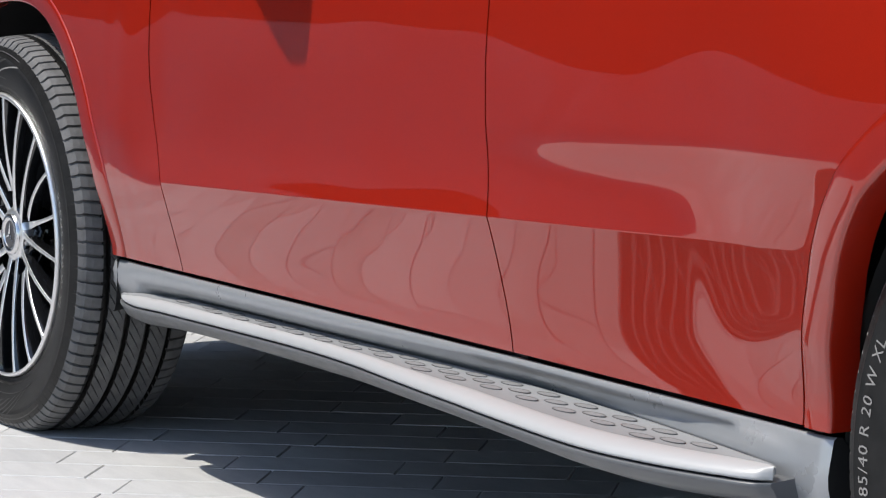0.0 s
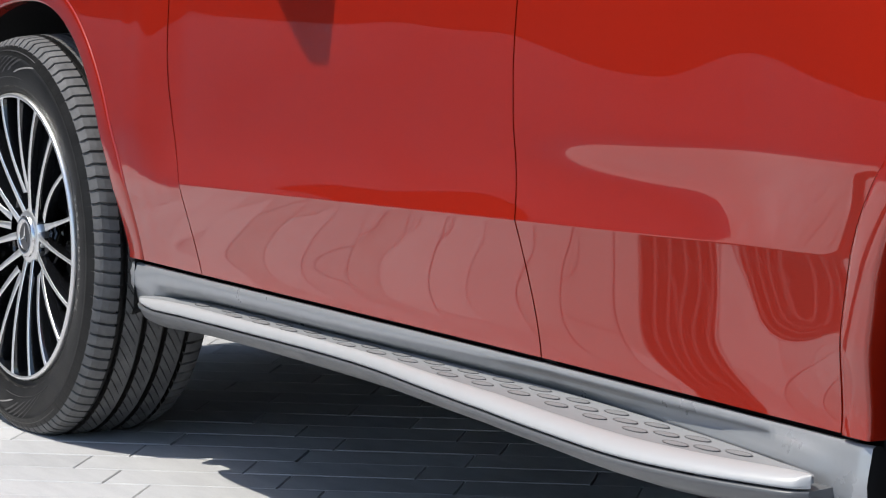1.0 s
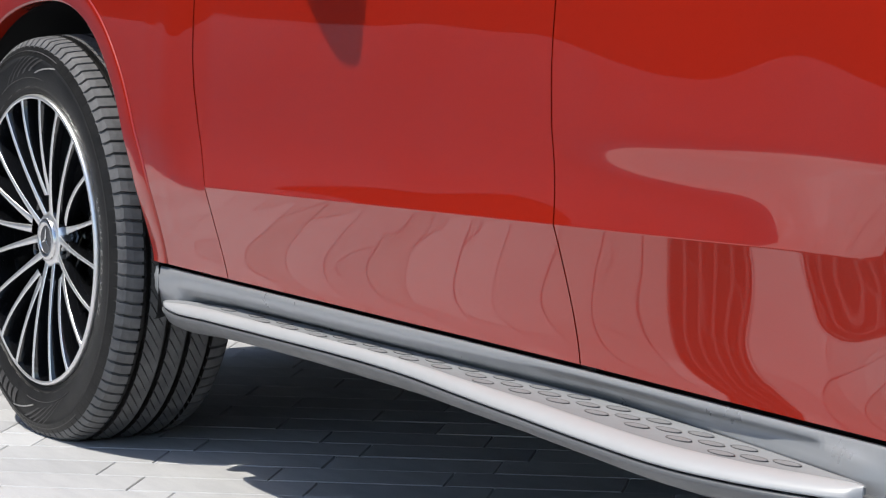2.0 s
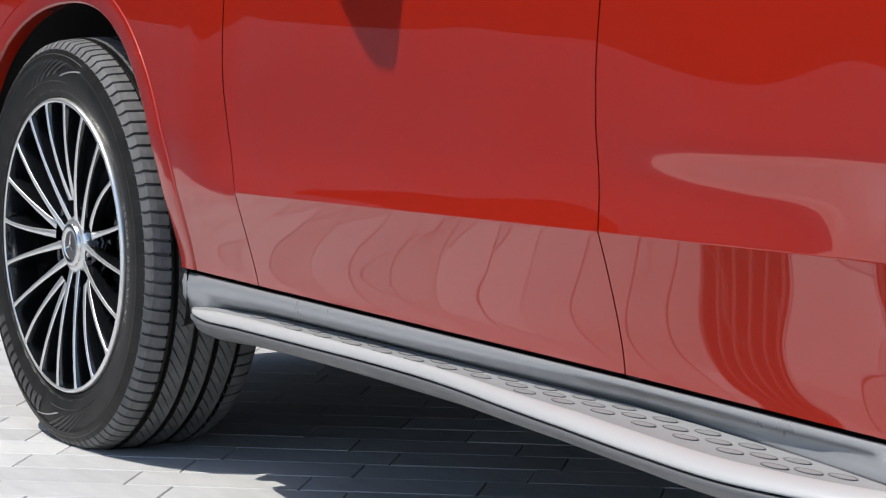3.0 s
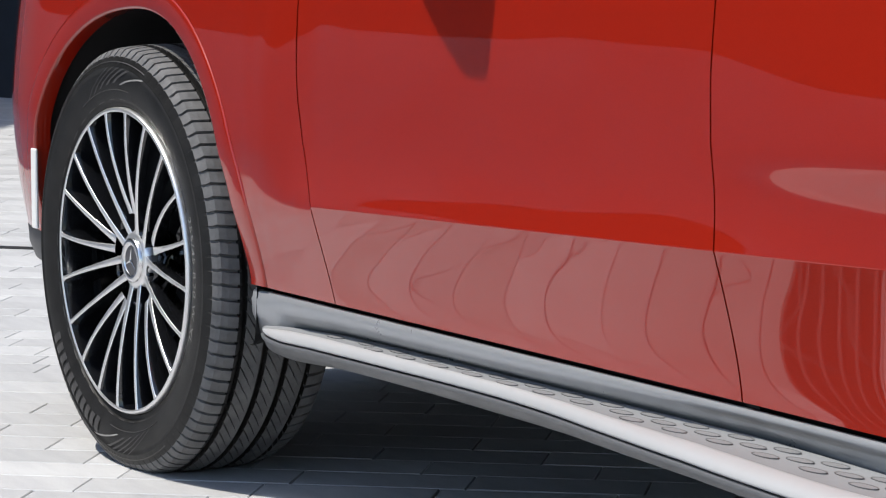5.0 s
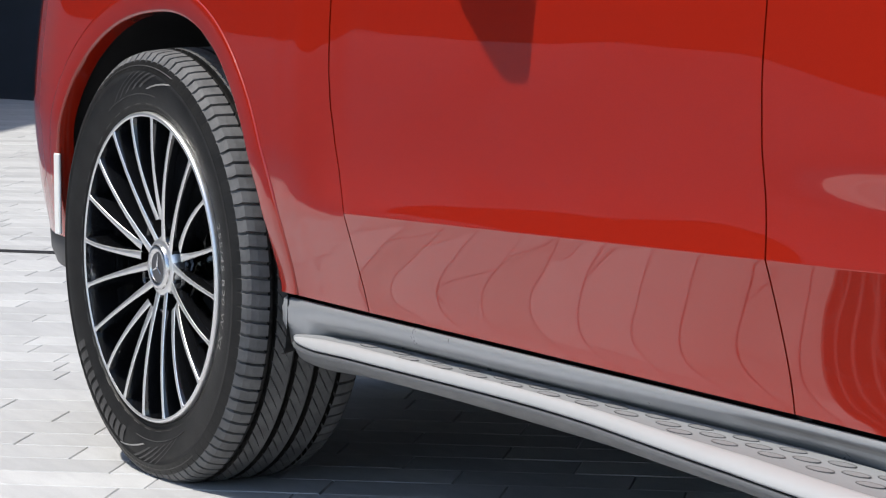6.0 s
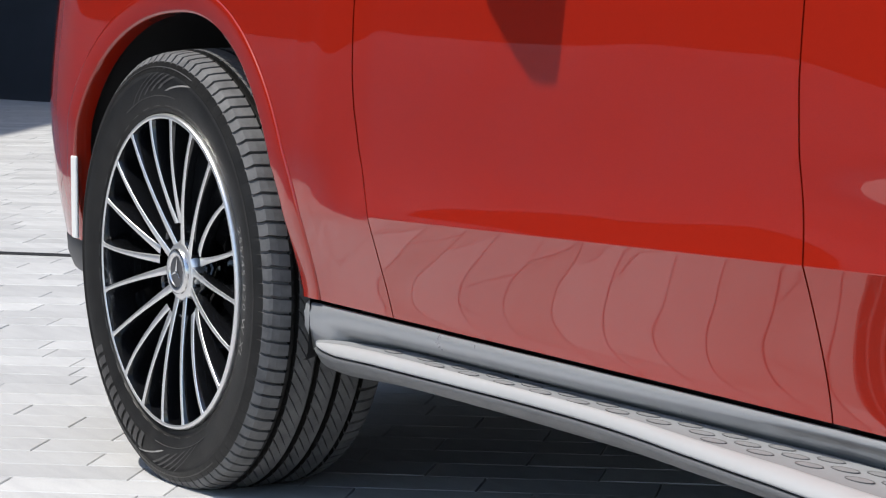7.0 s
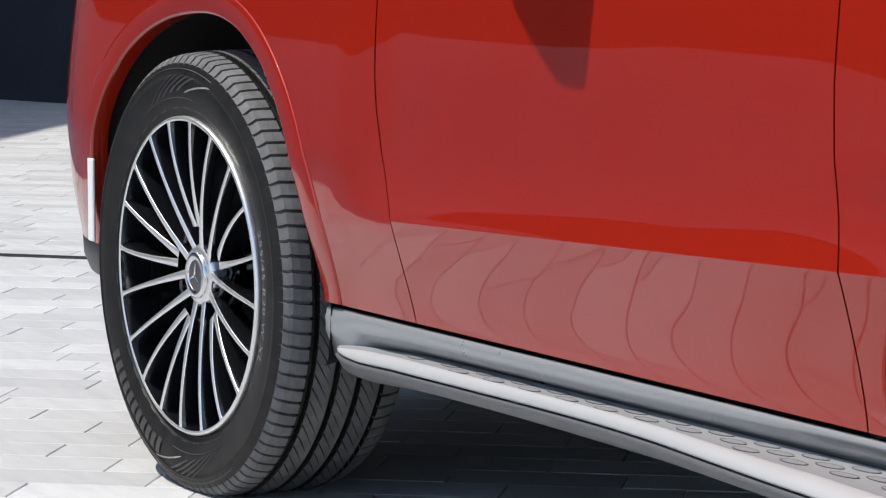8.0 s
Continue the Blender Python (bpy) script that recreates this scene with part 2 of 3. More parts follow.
def arch_pts(cx, xlim, a0, a1, side):
    def f(u, v):
        a = a0 + (a1 - a0) * u
        aa = a if side > 0 else math.pi - a
        r0, r1 = (rear_r(math.pi - a) if cx else arch_r(a)) + GAP * 0.6, 0
        lo = ray_out(0, aa, lambda x, z: xlim(x + cx, z))
        r1 = max(lo, r0 + 0.001)
        r = r0 + (r1 - r0) * v ** 1.3
        xx = cx + r * math.cos(aa)
        return xx, max(bottom(xx), WHEEL_Z + r * math.sin(aa))
    return f


fender = panel("front_fender", arch_pts(0.0, lambda x, z: seam_front(z) - GAP > x > -0.78, 0.0, math.pi, 1), 110, 46, car)
door_f = panel("front_door", door_pts(seam_front, seam_mid), 101, 101, car)


def rear_edge(z):
    dz, a = max(0.0, z - WHEEL_Z), 0.5
    for _ in range(14):
        a = math.asin(min(0.9999, dz / rear_r(a)))
    return BASE - (rear_r(a) + 0.002) * math.cos(a)


def seam_rear(z):
    # along the arch, then up
    if z < 0.79:
        return rear_edge(z)
    return lerp([(0.79, rear_edge(0.79)), (1.03, 2.76)], z)


door_r = panel("rear_door", door_pts(seam_mid, seam_rear), 101, 101, car)
quarter = panel("rear_quarter_panel", arch_pts(BASE, lambda x, z: x < 3.66 and x > seam_rear(z) + GAP, 0.02, 1.95, 1), 80, 40, car)


seal(seam_front, 0.36, 1.02)
seal(seam_mid, 0.36, 1.02)
seal(seam_rear, 0.36, 1.02)


def moulding(name, cx, side):
    """The lip round a wheel arch: a flat rounded band, its inner edge turned in."""
    V, n = [], 120
    prof = [(0.0008, 0.012), (0.0008, 0.0), (0.002, -0.0022), (0.006, -0.0032), (0.018, -0.0036), (0.034, -0.0032), (0.0378, -0.0022), (0.0390, 0.0002), (0.0392, 0.004), (0.0392, 0.018), (0.0385, 0.028)]
    for i in range(n):
        a = -0.0 + math.pi * i / (n - 1)
        aa = a if side > 0 else math.pi - a
        r0 = arch_r(a) if side > 0 else rear_r(a)
        for d, dy in prof:
            r = r0 - d * (1.0 + 0.12 * max(0.0, -math.cos(a)) + 0.12 * math.sin(a) + 0.45 * max(0.0, math.cos(a)) ** 4 if side > 0 else 1.32)
            dy = dy if side > 0 or dy < 0.005 else dy * 1.5
            x, z = cx + r * math.cos(aa), WHEEL_Z + 0.004 + r * math.sin(aa)
            xs, zs = cx + r0 * math.cos(aa), WHEEL_Z + r0 * math.sin(aa)
            V.append((x, skin(xs, max(zs, SILL_Z)) + dy, max(z, bottom(x) - 0.001)))
    return mesh_ob(name, V, grid_faces(n, len(prof), flip=side < 0), RED, car)


arch_f = moulding("front_arch_moulding", 0.0, 1)
arch_b = moulding("rear_arch_moulding", BASE, -1)


def liner(cx):
    """Black wheel-house behind an arch."""
    V, n = [], 48
    for i in range(n):
        a = -0.35 + (math.pi + 0.7) * i / (n - 1)
        edge = arch_r(a if cx == 0 else math.pi - a)
        facing = math.cos(a) * (1 if cx == 0 else -1) > 0.7
        if cx == 0:
            rim = ((0.050, edge - 0.033), (0.085, 0.410 if facing else edge - 0.024))
        else:
            rim = ((0.085, edge - 0.044), (0.105, 0.412 if facing else edge - 0.044))
        for y, r in rim + ((0.30, 0.408 if facing else 0.445), (0.36, 0.43), (0.37, 0.0)):
            V.append((cx + r * math.cos(a), y, max(0.262, WHEEL_Z + r * math.sin(a))))
    return mesh_ob("wheel_liner", V, grid_faces(n, 5), BLACK, car)


liner(0.0)
liner(BASE)


# unseen boxes, added to close the car behind the panels and block stray sun
for nm, x0, x1, y0, y1, z0, z1 in (("front_bulkhead", -0.86, -0.48, 0.30, 1.60, 0.22, 0.80), ("engine_bay", -0.48, 0.47, 0.42, 1.50, 0.27, 0.98), ("wheel_house_blocker", 0.44, 0.54, 0.30, 0.70, 0.25, 0.90), ("floor_pan", 0.47, 2.40, 0.30, 1.62, 0.235, 0.33),
                                   ("cabin_shell", 0.50, 2.40, 0.10, 1.84, 0.33, 1.0), ("rear_tunnel", 2.40, 3.36, 0.42, 1.50, 0.27, 1.0), ("rear_bulkhead", 3.36, 3.62, 0.16, 1.78, 0.30, 1.0)):
    part(nm, box_bm(x0, x1, y0, y1, z0, z1, 0.02), BLACK, car)


# lower trim of the front bumper, its bracket strip
def bumper_prof(x):
    y = skin(x, SILL_Z)
    return [(y + 0.06, 0.361), (y + 0.004, 0.361), (y + 0.001, 0.356), (y + 0.003, 0.325), (y + 0.014, 0.298), (y + 0.035, 0.284), (y + 0.07, 0.280)]


def sweep(name, xs, prof, material, parent, cap=True, label="", smooth=True):
    """A strip along x: prof(x) gives its section as (y, z) points."""
    V = []
    for x in xs:
        V += [(x, y, z) for y, z in prof(x)]
    k = len(prof(xs[0]))
    F = grid_faces(len(xs), k)
    if cap:
        # the ends have corners of their own, so that they stay crisp
        m = len(V)
        V += V[:k] + V[m - k:]
        F += [tuple(range(m, m + k)), tuple(range(m + k, m + 2 * k))[::-1]]
    return mesh_ob(name, V, F, material, parent, smooth, label)


sweep("bumper_trim", [-0.78 + 0.34 * i / 20 for i in range(21)], bumper_prof, PLASTIC_DARK, car, True, "black plastic lower bumper trim")
part("arch_strip", box_bm(-0.470, -0.446, 0.019, 0.025, 0.370, 0.518, 0.002, 1), WHITE, car, "white strip inside the wheel arch")


# ---- sill and side step ----
def plate_z(x):
    return lerp([(0.48, 0.301), (0.70, 0.310), (1.2, 0.316), (1.8, 0.326), (2.42, 0.323)], x)


def curve(pts, x):
    """Smooth curve through (x, y) pairs."""
    for k in range(len(pts) - 1):
        (x0, y0), (x1, y1) = pts[k], pts[k + 1]
        if x <= x1 or k == len(pts) - 2:
            m0 = (y1 - pts[k - 1][1]) / (x1 - pts[k - 1][0]) if k else (y1 - y0) / (x1 - x0)
            m1 = (pts[k + 2][1] - y0) / (pts[k + 2][0] - x0) if k < len(pts) - 2 else (y1 - y0) / (x1 - x0)
            t, d = (x - x0) / (x1 - x0), x1 - x0
            return (2 * t ** 3 - 3 * t * t + 1) * y0 + (t ** 3 - 2 * t * t + t) * d * m0 + (3 * t * t - 2 * t ** 3) * y1 + (t ** 3 - t * t) * d * m1


def step_in(x):
    return curve([(0.49, 0.040), (0.53, 0.062), (0.66, 0.074), (0.9, 0.080), (1.2, 0.078), (1.5, 0.073), (1.8, 0.068), (2.0, 0.060), (2.15, 0.052), (2.33, 0.034), (2.405, 0.024), (2.42, 0.018)], x)


def step_ridge(x):
    return curve([(0.49, 0.037), (0.55, 0.038), (0.75, 0.033), (1.03, 0.031), (1.25, 0.029), (1.42, 0.018), (1.62, -0.004), (1.92, -0.027), (2.11, -0.033), (2.25, -0.016), (2.36, 0.012), (2.405, 0.021), (2.42, 0.017)], x)


def step_out(x):
    return curve([(0.49, 0.036), (0.505, 0.031), (0.54, 0.024), (0.60, 0.018), (0.70, 0.014), (0.93, 0.016), (1.2, 0.016), (1.4, 0.002), (1.6, -0.026), (1.8, -0.052), (2.0, -0.068), (2.16, -0.072), (2.28, -0.052), (2.37, -0.022), (2.41, -0.003), (2.42, 0.014)], x)


def sill_prof(x):
    """Section of the sill; at both ends it runs down below the step."""
    zp, yi = plate_z(x), step_in(min(2.40, max(0.50, x)))
    g, b = yi + 0.004, step(1.95, 2.38, x)
    mid = [(0.135, 0.335), (0.076, 0.345), (0.0660, 0.3585), (0.0580, 0.3600), (0.0535, 0.3565), (0.052, 0.348), (0.053 + (g + 0.010 - 0.053) * b, zp + 0.024), (0.056 + (g + 0.006 - 0.056) * b, zp + 0.016), (0.063 + (g + 0.002 - 0.063) * b, zp + 0.009), (g, zp + 0.003), (g + 0.002, zp - 0.006), (0.135, zp - 0.02)]
    fe, re = 1 - step(0.470, 0.56, x), step(2.34, 2.44, x)
    e = max(fe, re)
    sh = 0.012 * max(0.0, (0.425 - x) / 0.02) ** 2 if x < 0.425 else 0.006 * max(0.0, (x - 2.455) / 0.017) ** 2
    low = 0.270 if fe > re else 0.262
    d = 0.010 if fe > re else 0.0
    end = [(0.135, 0.335), (0.076 + sh, 0.345), (0.0660 + sh, 0.3585), (0.0580 + sh, 0.3600), (0.0535 + sh, 0.3565), (0.052 + sh, 0.348), (0.050 + sh, 0.338), (0.048 + sh + 0.3 * d, 0.328), (0.046 + sh + 0.5 * d, 0.316), (0.047 + sh + d, 0.302), (0.056 + sh + d, low + 0.006), (0.135, low)]
    dz = bottom(x) - 0.3670
    return [(a[0] + (b[0] - a[0]) * e, a[1] + (b[1] - a[1]) * e + dz * step(0.325, 0.345, a[1])) for a, b in zip(mid, end)]


XS = [0.408 + (2.472 - 0.408) * i / 199 for i in range(200)]
sill_panel = sweep("sill_panel", XS, sill_prof, SILL, car, False, "dark grey satin plastic sill")
# black closing plates in both ends of the sill
for xe in (XS[0], XS[-1]):
    mesh_ob("end_plate", [(xe, y, z) for y, z in sill_prof(xe)], [tuple(range(len(sill_prof(xe))))], BLACK, sill_panel, False, "black plastic end plate")

XT = [0.49 + (2.42 - 0.49) * (1 - math.cos(math.pi * i / 179)) / 2 for i in range(180)]


def fascia_prof(x):
    z, y = plate_z(x), step_out(x)
    yb = curve([(0.49, 0.045), (0.60, 0.040), (0.8, 0.050), (1.1, 0.046), (1.4, 0.030), (1.65, 0.006), (1.9, -0.016), (2.14, -0.040), (2.28, -0.028), (2.42, 0.03)], x)
    yb = max(yb, y + 0.006)
    z += 0.008 * (1 - min(1.0, math.sqrt(max(0.0, x - 0.4895) / 0.10)))
    return [(0.085, z - 0.012), (y + 0.006, z - 0.0168), (y - 0.0005, z - 0.0172), (y - 0.0022, z - 0.0190), (y - 0.0018, z - 0.0225), (y + 0.0015, z - 0.0255), (y + 0.004, z - 0.031), ((y + yb) / 2 + 0.004, z - 0.040), (yb + 0.006, z - 0.046), (0.10, z - 0.052)]


def nose_prof(x):
    z, y, r = plate_z(x), step_out(x), step_ridge(x)
    r = max(r, y + 0.002)
    w = r - y
    k = min(1.0, math.sqrt(max(0.0, x - 0.4895) / 0.10))
    sec = [(0.0, -0.006), (0.0, 0.0002), (0.04, 0.0012), (0.18, 0.0018), (0.45, 0.0006), (0.70, -0.0022), (0.88, -0.0062), (0.97, -0.0105), (0.99, -0.0138), (0.88, -0.0142)]
    return [(r - a * w, z - 0.004 * (1 - k) + b * k) for a, b in sec]


def tread_prof(x):
    z, i, r = plate_z(x), step_in(x), step_ridge(x)
    i = max(i, r + 0.002)
    d = min(0.008, (i - r) * 0.3)
    return [(r - 0.0005, z - 0.008), (r - 0.0005, z - 0.0002), (r + d * 0.3, z - 0.0008), (i - d, z - 0.0006), (i - d * 0.75, z + 0.0012), (i - d * 0.25, z + 0.0014), (i, z - 0.001), (i, z - 0.008)]


sweep("step_fascia", XT, fascia_prof, PLASTIC, car, True, "grey plastic skirt of the side step")
sweep("step_nose", XT, nose_prof, ALU, car, True, "bright satin silver edge of the side step")
tread = sweep("step_plate", XT, tread_prof, SATIN, car, True, "satin silver tread plate with oval grips")


def grip_mesh():
    """An oval grip: a thin dark surround and a ribbed pad, lying across the plate."""
    V, n = [], 20
    for i in range(n):
        a = 2 * math.pi * i / n
        for k, z in ((1.0, -0.0008), (1.0, 0.0003), (0.96, 0.0005), (0.92, 0.0001), (0.90, 0.0000)):
            V.append(((0.0225 + 0.0025 * k) * k * math.cos(a), 0.0090 * (k if k > 0.95 else k * 0.96) * math.sin(a), z))
    F = grid_faces(n, 5, wrap_u=True)
    V.append((0, 0, 0.0003))
    F += [(i * 5 + 4, ((i + 1) % n) * 5 + 4, len(V) - 1) for i in range(n)]
    me = bpy.data.meshes.new("step_grip")
    me.from_pydata(V, [], F)
    me.materials.append(DARKALU)
    me.materials.append(GRIP)
    for f in me.polygons:
        f.material_index = 1 if len(f.vertices) == 3 else 0
    return me


grip = grip_mesh()
for k in range(3):
    for c in range(17):
        x = 0.70 + 0.098 * c + 0.055 * k
        y = step_in(x) - 0.0165 - 0.0195 * k
        if y - 0.0095 > step_ridge(x) and x < 2.30 and step_in(x + 0.03) - 0.008 > y:
            o = new("grip", grip)
            o.parent = tread
            o.matrix_basis = pose(x, y, plate_z(x) + 0.0002, 0, -0.7, 0)


# ---- wheels ----
def tyre(parent, width=0.255, rad=0.3685):
    """Tyre round the y axis through the origin; its outer side towards -y."""
    w = width
    prof = [(0.030, 0.2605, 0), (0.014, 0.2620, 0), (0.008, 0.2650, 0), (0.0060, 0.2700, 0), (0.006, 0.2735, 0), (0.0045, 0.2735, 0), (0.003, 0.279, 0), (0.0005, 0.288, 0), (-0.002, 0.300, 0), (-0.0035, 0.312, 0), (-0.0035, 0.322, 0),
            (-0.003, 0.330, 0), (-0.0045, 0.3315, 0), (-0.0035, 0.333, 0), (-0.001, 0.340, 0), (0.003, 0.349, 1), (0.009, 0.3565, 2), (0.014, 0.361, 2), (0.026, 0.3642, 2), (0.044, 0.3660, 2), (0.0480, 0.3662, 0), (0.0495, 0.357, 0), (0.0560, 0.357, 0), (0.0575, 0.3675, 3),
            (0.075, 0.368, 3), (0.0915, 0.3683, 3), (0.0930, 0.357, 0), (0.1010, 0.357, 0), (0.1025, 0.3685, 3), (0.118, 0.3685, 3), (0.1335, 0.3685, 3),
            (0.1350, 0.357, 0), (0.1430, 0.357, 0), (0.1445, 0.3683, 3), (0.162, 0.368, 3), (0.179, 0.3675, 3), (0.1805, 0.357, 0), (0.1870, 0.357, 0), (0.1885, 0.3668, 2), (0.203, 0.365, 2),
            (0.216, 0.362, 2), (0.225, 0.357, 2), (0.233, 0.345, 0), (0.240, 0.318, 0), (0.232, 0.285, 0), (0.222, 0.262, 0)]
    pitch, sub = 96, 6
    cuts = (0.0, 0.03, 0.20, 0.24, 0.50, 0.75)
    n = pitch * sub
    V = []
    ribs = (0.0575, 0.1025, 0.1445)
    for i in range(n):
        k = i % sub
        for y, r, tag in prof:
            ph, rr = 0.0, r
            if tag == 2:
                ph = 0.012 * math.sin(min(1.0, abs(y - 0.014) / 0.03) * 1.5)
                rr -= 0.0070 if k in (1, 2) else 0.0
            elif tag == 1:
                rr -= 0.0015 if k in (1, 2) else 0.0
            elif tag == 3:
                lo = max(q for q in ribs if q <= y)
                ph = 0.13 * (y - lo) / 0.031
                if k == 1 and y - lo < 0.022:
                    rr -= 0.0040
            a = 2 * math.pi * (i // sub + cuts[k]) / pitch + ph
            x, z = rr * math.sin(a), rr * math.cos(a)
            z = max(z, -WHEEL_Z + 0.001)
            V.append((x, y * w / 0.255 if y > 0 else y, z))
    ob = mesh_ob("tyre", V, grid_faces(n, len(prof), wrap_u=True, flip=True), RUBBER, parent, False)
    ob.data.materials.append(TREAD)
    k = len(prof) - 1
    for f in ob.data.polygons:
        j = f.index % k
        # groove faces stay dark rubber: the shade inside them is put into the colour
        groove = prof[j][2] == 0 or prof[j + 1][2] == 0
        f.material_index = 1 if 14 <= j <= k - 5 and not groove else 0
        f.use_smooth = f.index % k < 14
    return ob


def ring(name, prof, n, material, parent, smooth=True, label=""):
    V = []
    for i in range(n):
        a = 2 * math.pi * i / n
        V += [(r * math.sin(a), y, r * math.cos(a)) for y, r in prof]
    return mesh_ob(name, V, grid_faces(n, len(prof), wrap_u=True, flip=True), material, parent, smooth, label)


def spoke_line(i, phase):
    """Angle and depth of spoke i along its length: (radius, angle, y). Two of four flank a bolt, two start further out."""
    tip = 18 * i + phase
    k = i % 4
    side = 1 if k in (0, 2) else -1
    mid = tip - 9 * side
    root, r0 = (mid + 20 * side, 0.044) if k in (1, 2) else (mid + 5.5 * side, 0.080)
    out = []
    ar, at = math.radians(root), math.radians(tip)
    elbow = math.radians(tip + 1.2 * side)
    p0, p1 = Vector((r0 * math.sin(ar), r0 * math.cos(ar))), Vector((0.222 * math.sin(elbow), 0.222 * math.cos(elbow)))
    p2 = Vector((0.2565 * math.sin(at), 0.2565 * math.cos(at)))
    for s in range(11):
        t = s / 10
        q = (1 - t) ** 2 * p0 + 2 * t * (1 - t) * (p1 * 0.90 + p0 * 0.10) + t * t * p2 if t < 1 else p2
        y = 0.026 * (1 - t) ** 2.8 + 0.001
        out.append((q.length, math.atan2(q.x, q.y), y))
    return out


def spoke(i, phase, rim_part):
    line = spoke_line(i, phase)
    V, F = [], []
    W = []
    for s, (r, a, y) in enumerate(line):
        t = s / 10
        h = 0.0043 - 0.0009 * t + 0.0032 * (1 - t) ** 4 + 0.002 * max(0.0, t - 0.94) / 0.06
        c, q = math.cos(a), math.sin(a)
        px, pz = c, -q
        W.append((r * q, r * c, px, pz, h, y))
    # bright face
    for x, z, px, pz, h, y in W:
        V += [(x - px * h, y + 0.0015, z - pz * h), (x - px * h * 0.8, y, z - pz * h * 0.8), (x + px * h * 0.8, y, z + pz * h * 0.8), (x + px * h, y + 0.0015, z + pz * h)]
    face = mesh_ob("spoke", V, grid_faces(11, 4), SILVER, rim_part, True)
    # black flanks
    V = []
    for s, (x, z, px, pz, h, y) in enumerate(W):
        d, g = 0.036, h + 0.004 + 0.013 * s / 10
        V += [(x - px * h, y + 0.0015, z - pz * h), (x - px * g, y + d, z - pz * g), (x + px * g, y + d, z + pz * g), (x + px * h, y + 0.0015, z + pz * h)]
    flank = mesh_ob("spoke_flank", V, grid_faces(11, 4), GLOSS, rim_part, True)
    return face, flank


def lettering(w, text, at, bars, radius=0.283, size=0.0255):
    """Raised size marking on the side wall, and plain bars for the maker's name; at and bars: degrees clockwise from the top."""
    cu = bpy.data.curves.new("size_marking", "FONT")
    cu.body, cu.size, cu.extrude, cu.space_character, cu.resolution_u = text, size, 0.0, 1.12, 2
    tmp = new("size_marking_curve", cu)
    me = bpy.data.meshes.new_from_object(tmp.evaluated_get(bpy.context.evaluated_depsgraph_get()))
    bpy.data.objects.remove(tmp)
    xs = [v.co.x for v in me.vertices]
    mid = (min(xs) + max(xs)) / 2
    for v in me.vertices:
        r = radius + v.co.y
        a = math.radians(at) + (v.co.x - mid) / (radius + 0.008)
        y = lerp([(0.279, 0.003), (0.288, 0.0005), (0.300, -0.002), (0.312, -0.0035), (0.322, -0.0035), (0.330, -0.003), (0.3315, -0.0045), (0.333, -0.0035), (0.340, -0.001), (0.349, 0.003)], r) - 0.0010
        v.co = Vector((r * math.sin(a), y, r * math.cos(a)))
    me.materials.clear()
    me.materials.append(TEXT)
    o = new("size_marking", me)
    o.parent = w
    tagged(o, "raised pale size marking on the tyre")

    def arc(name, a0, a1, r0, r1, lift, material, lean=0.0):
        V, n = [], max(3, int(abs(a1 - a0) / 1.5) + 2)
        side = [(0.2735, 0.0045), (0.279, 0.003), (0.288, 0.0005), (0.300, -0.002), (0.312, -0.0035), (0.322, -0.0035), (0.330, -0.003), (0.340, -0.001), (0.349, 0.003)]
        for i in range(n):
            a = math.radians(a0 + (a1 - a0) * i / (n - 1))
            for j in range(5):
                t = j / 4
                r = r0 + (r1 - r0) * t
                y = lerp(side, r) - lift * (0.2 if j in (0, 4) else 1)
                b = a + math.radians(lean) * t
                V.append((r * math.sin(b), y, r * math.cos(b)))
        return mesh_ob(name, V, grid_faces(n, 5, flip=True), material, w, False)

    for k in range(11):
        a = bars - 20 + 4.0 * k
        arc("maker_bar", a, a + 2.6, 0.300 if k else 0.297, 0.326, 0.0016, RIDGE)
    # slanting ribs of the side wall's pattern
    for base in (bars - 62, bars + 118):
        for k in range(5):
            arc("side_rib", base + 5.5 * k, base + 5.5 * k + 0.7 + 0.25 * k, 0.292 + 0.003 * k, 0.341 - 0.002 * k, 0.0016, RIDGE, 24.0 - 3 * k)
        arc("side_rib", base - 6, base + 44, 0.339, 0.3410, 0.0014, RIDGE)
        arc("side_rib", base - 4, base + 34, 0.292, 0.2935, 0.0014, RIDGE)
        arc("side_panel", base + 27, base + 28.6, 0.302, 0.330, 0.0014, TEXT, 16.0)
    for k in range(40):
        a = 9.0 * k
        arc("wear_dash", a, a + 4.5, 0.2755, 0.2768, 0.0007, RIDGE)


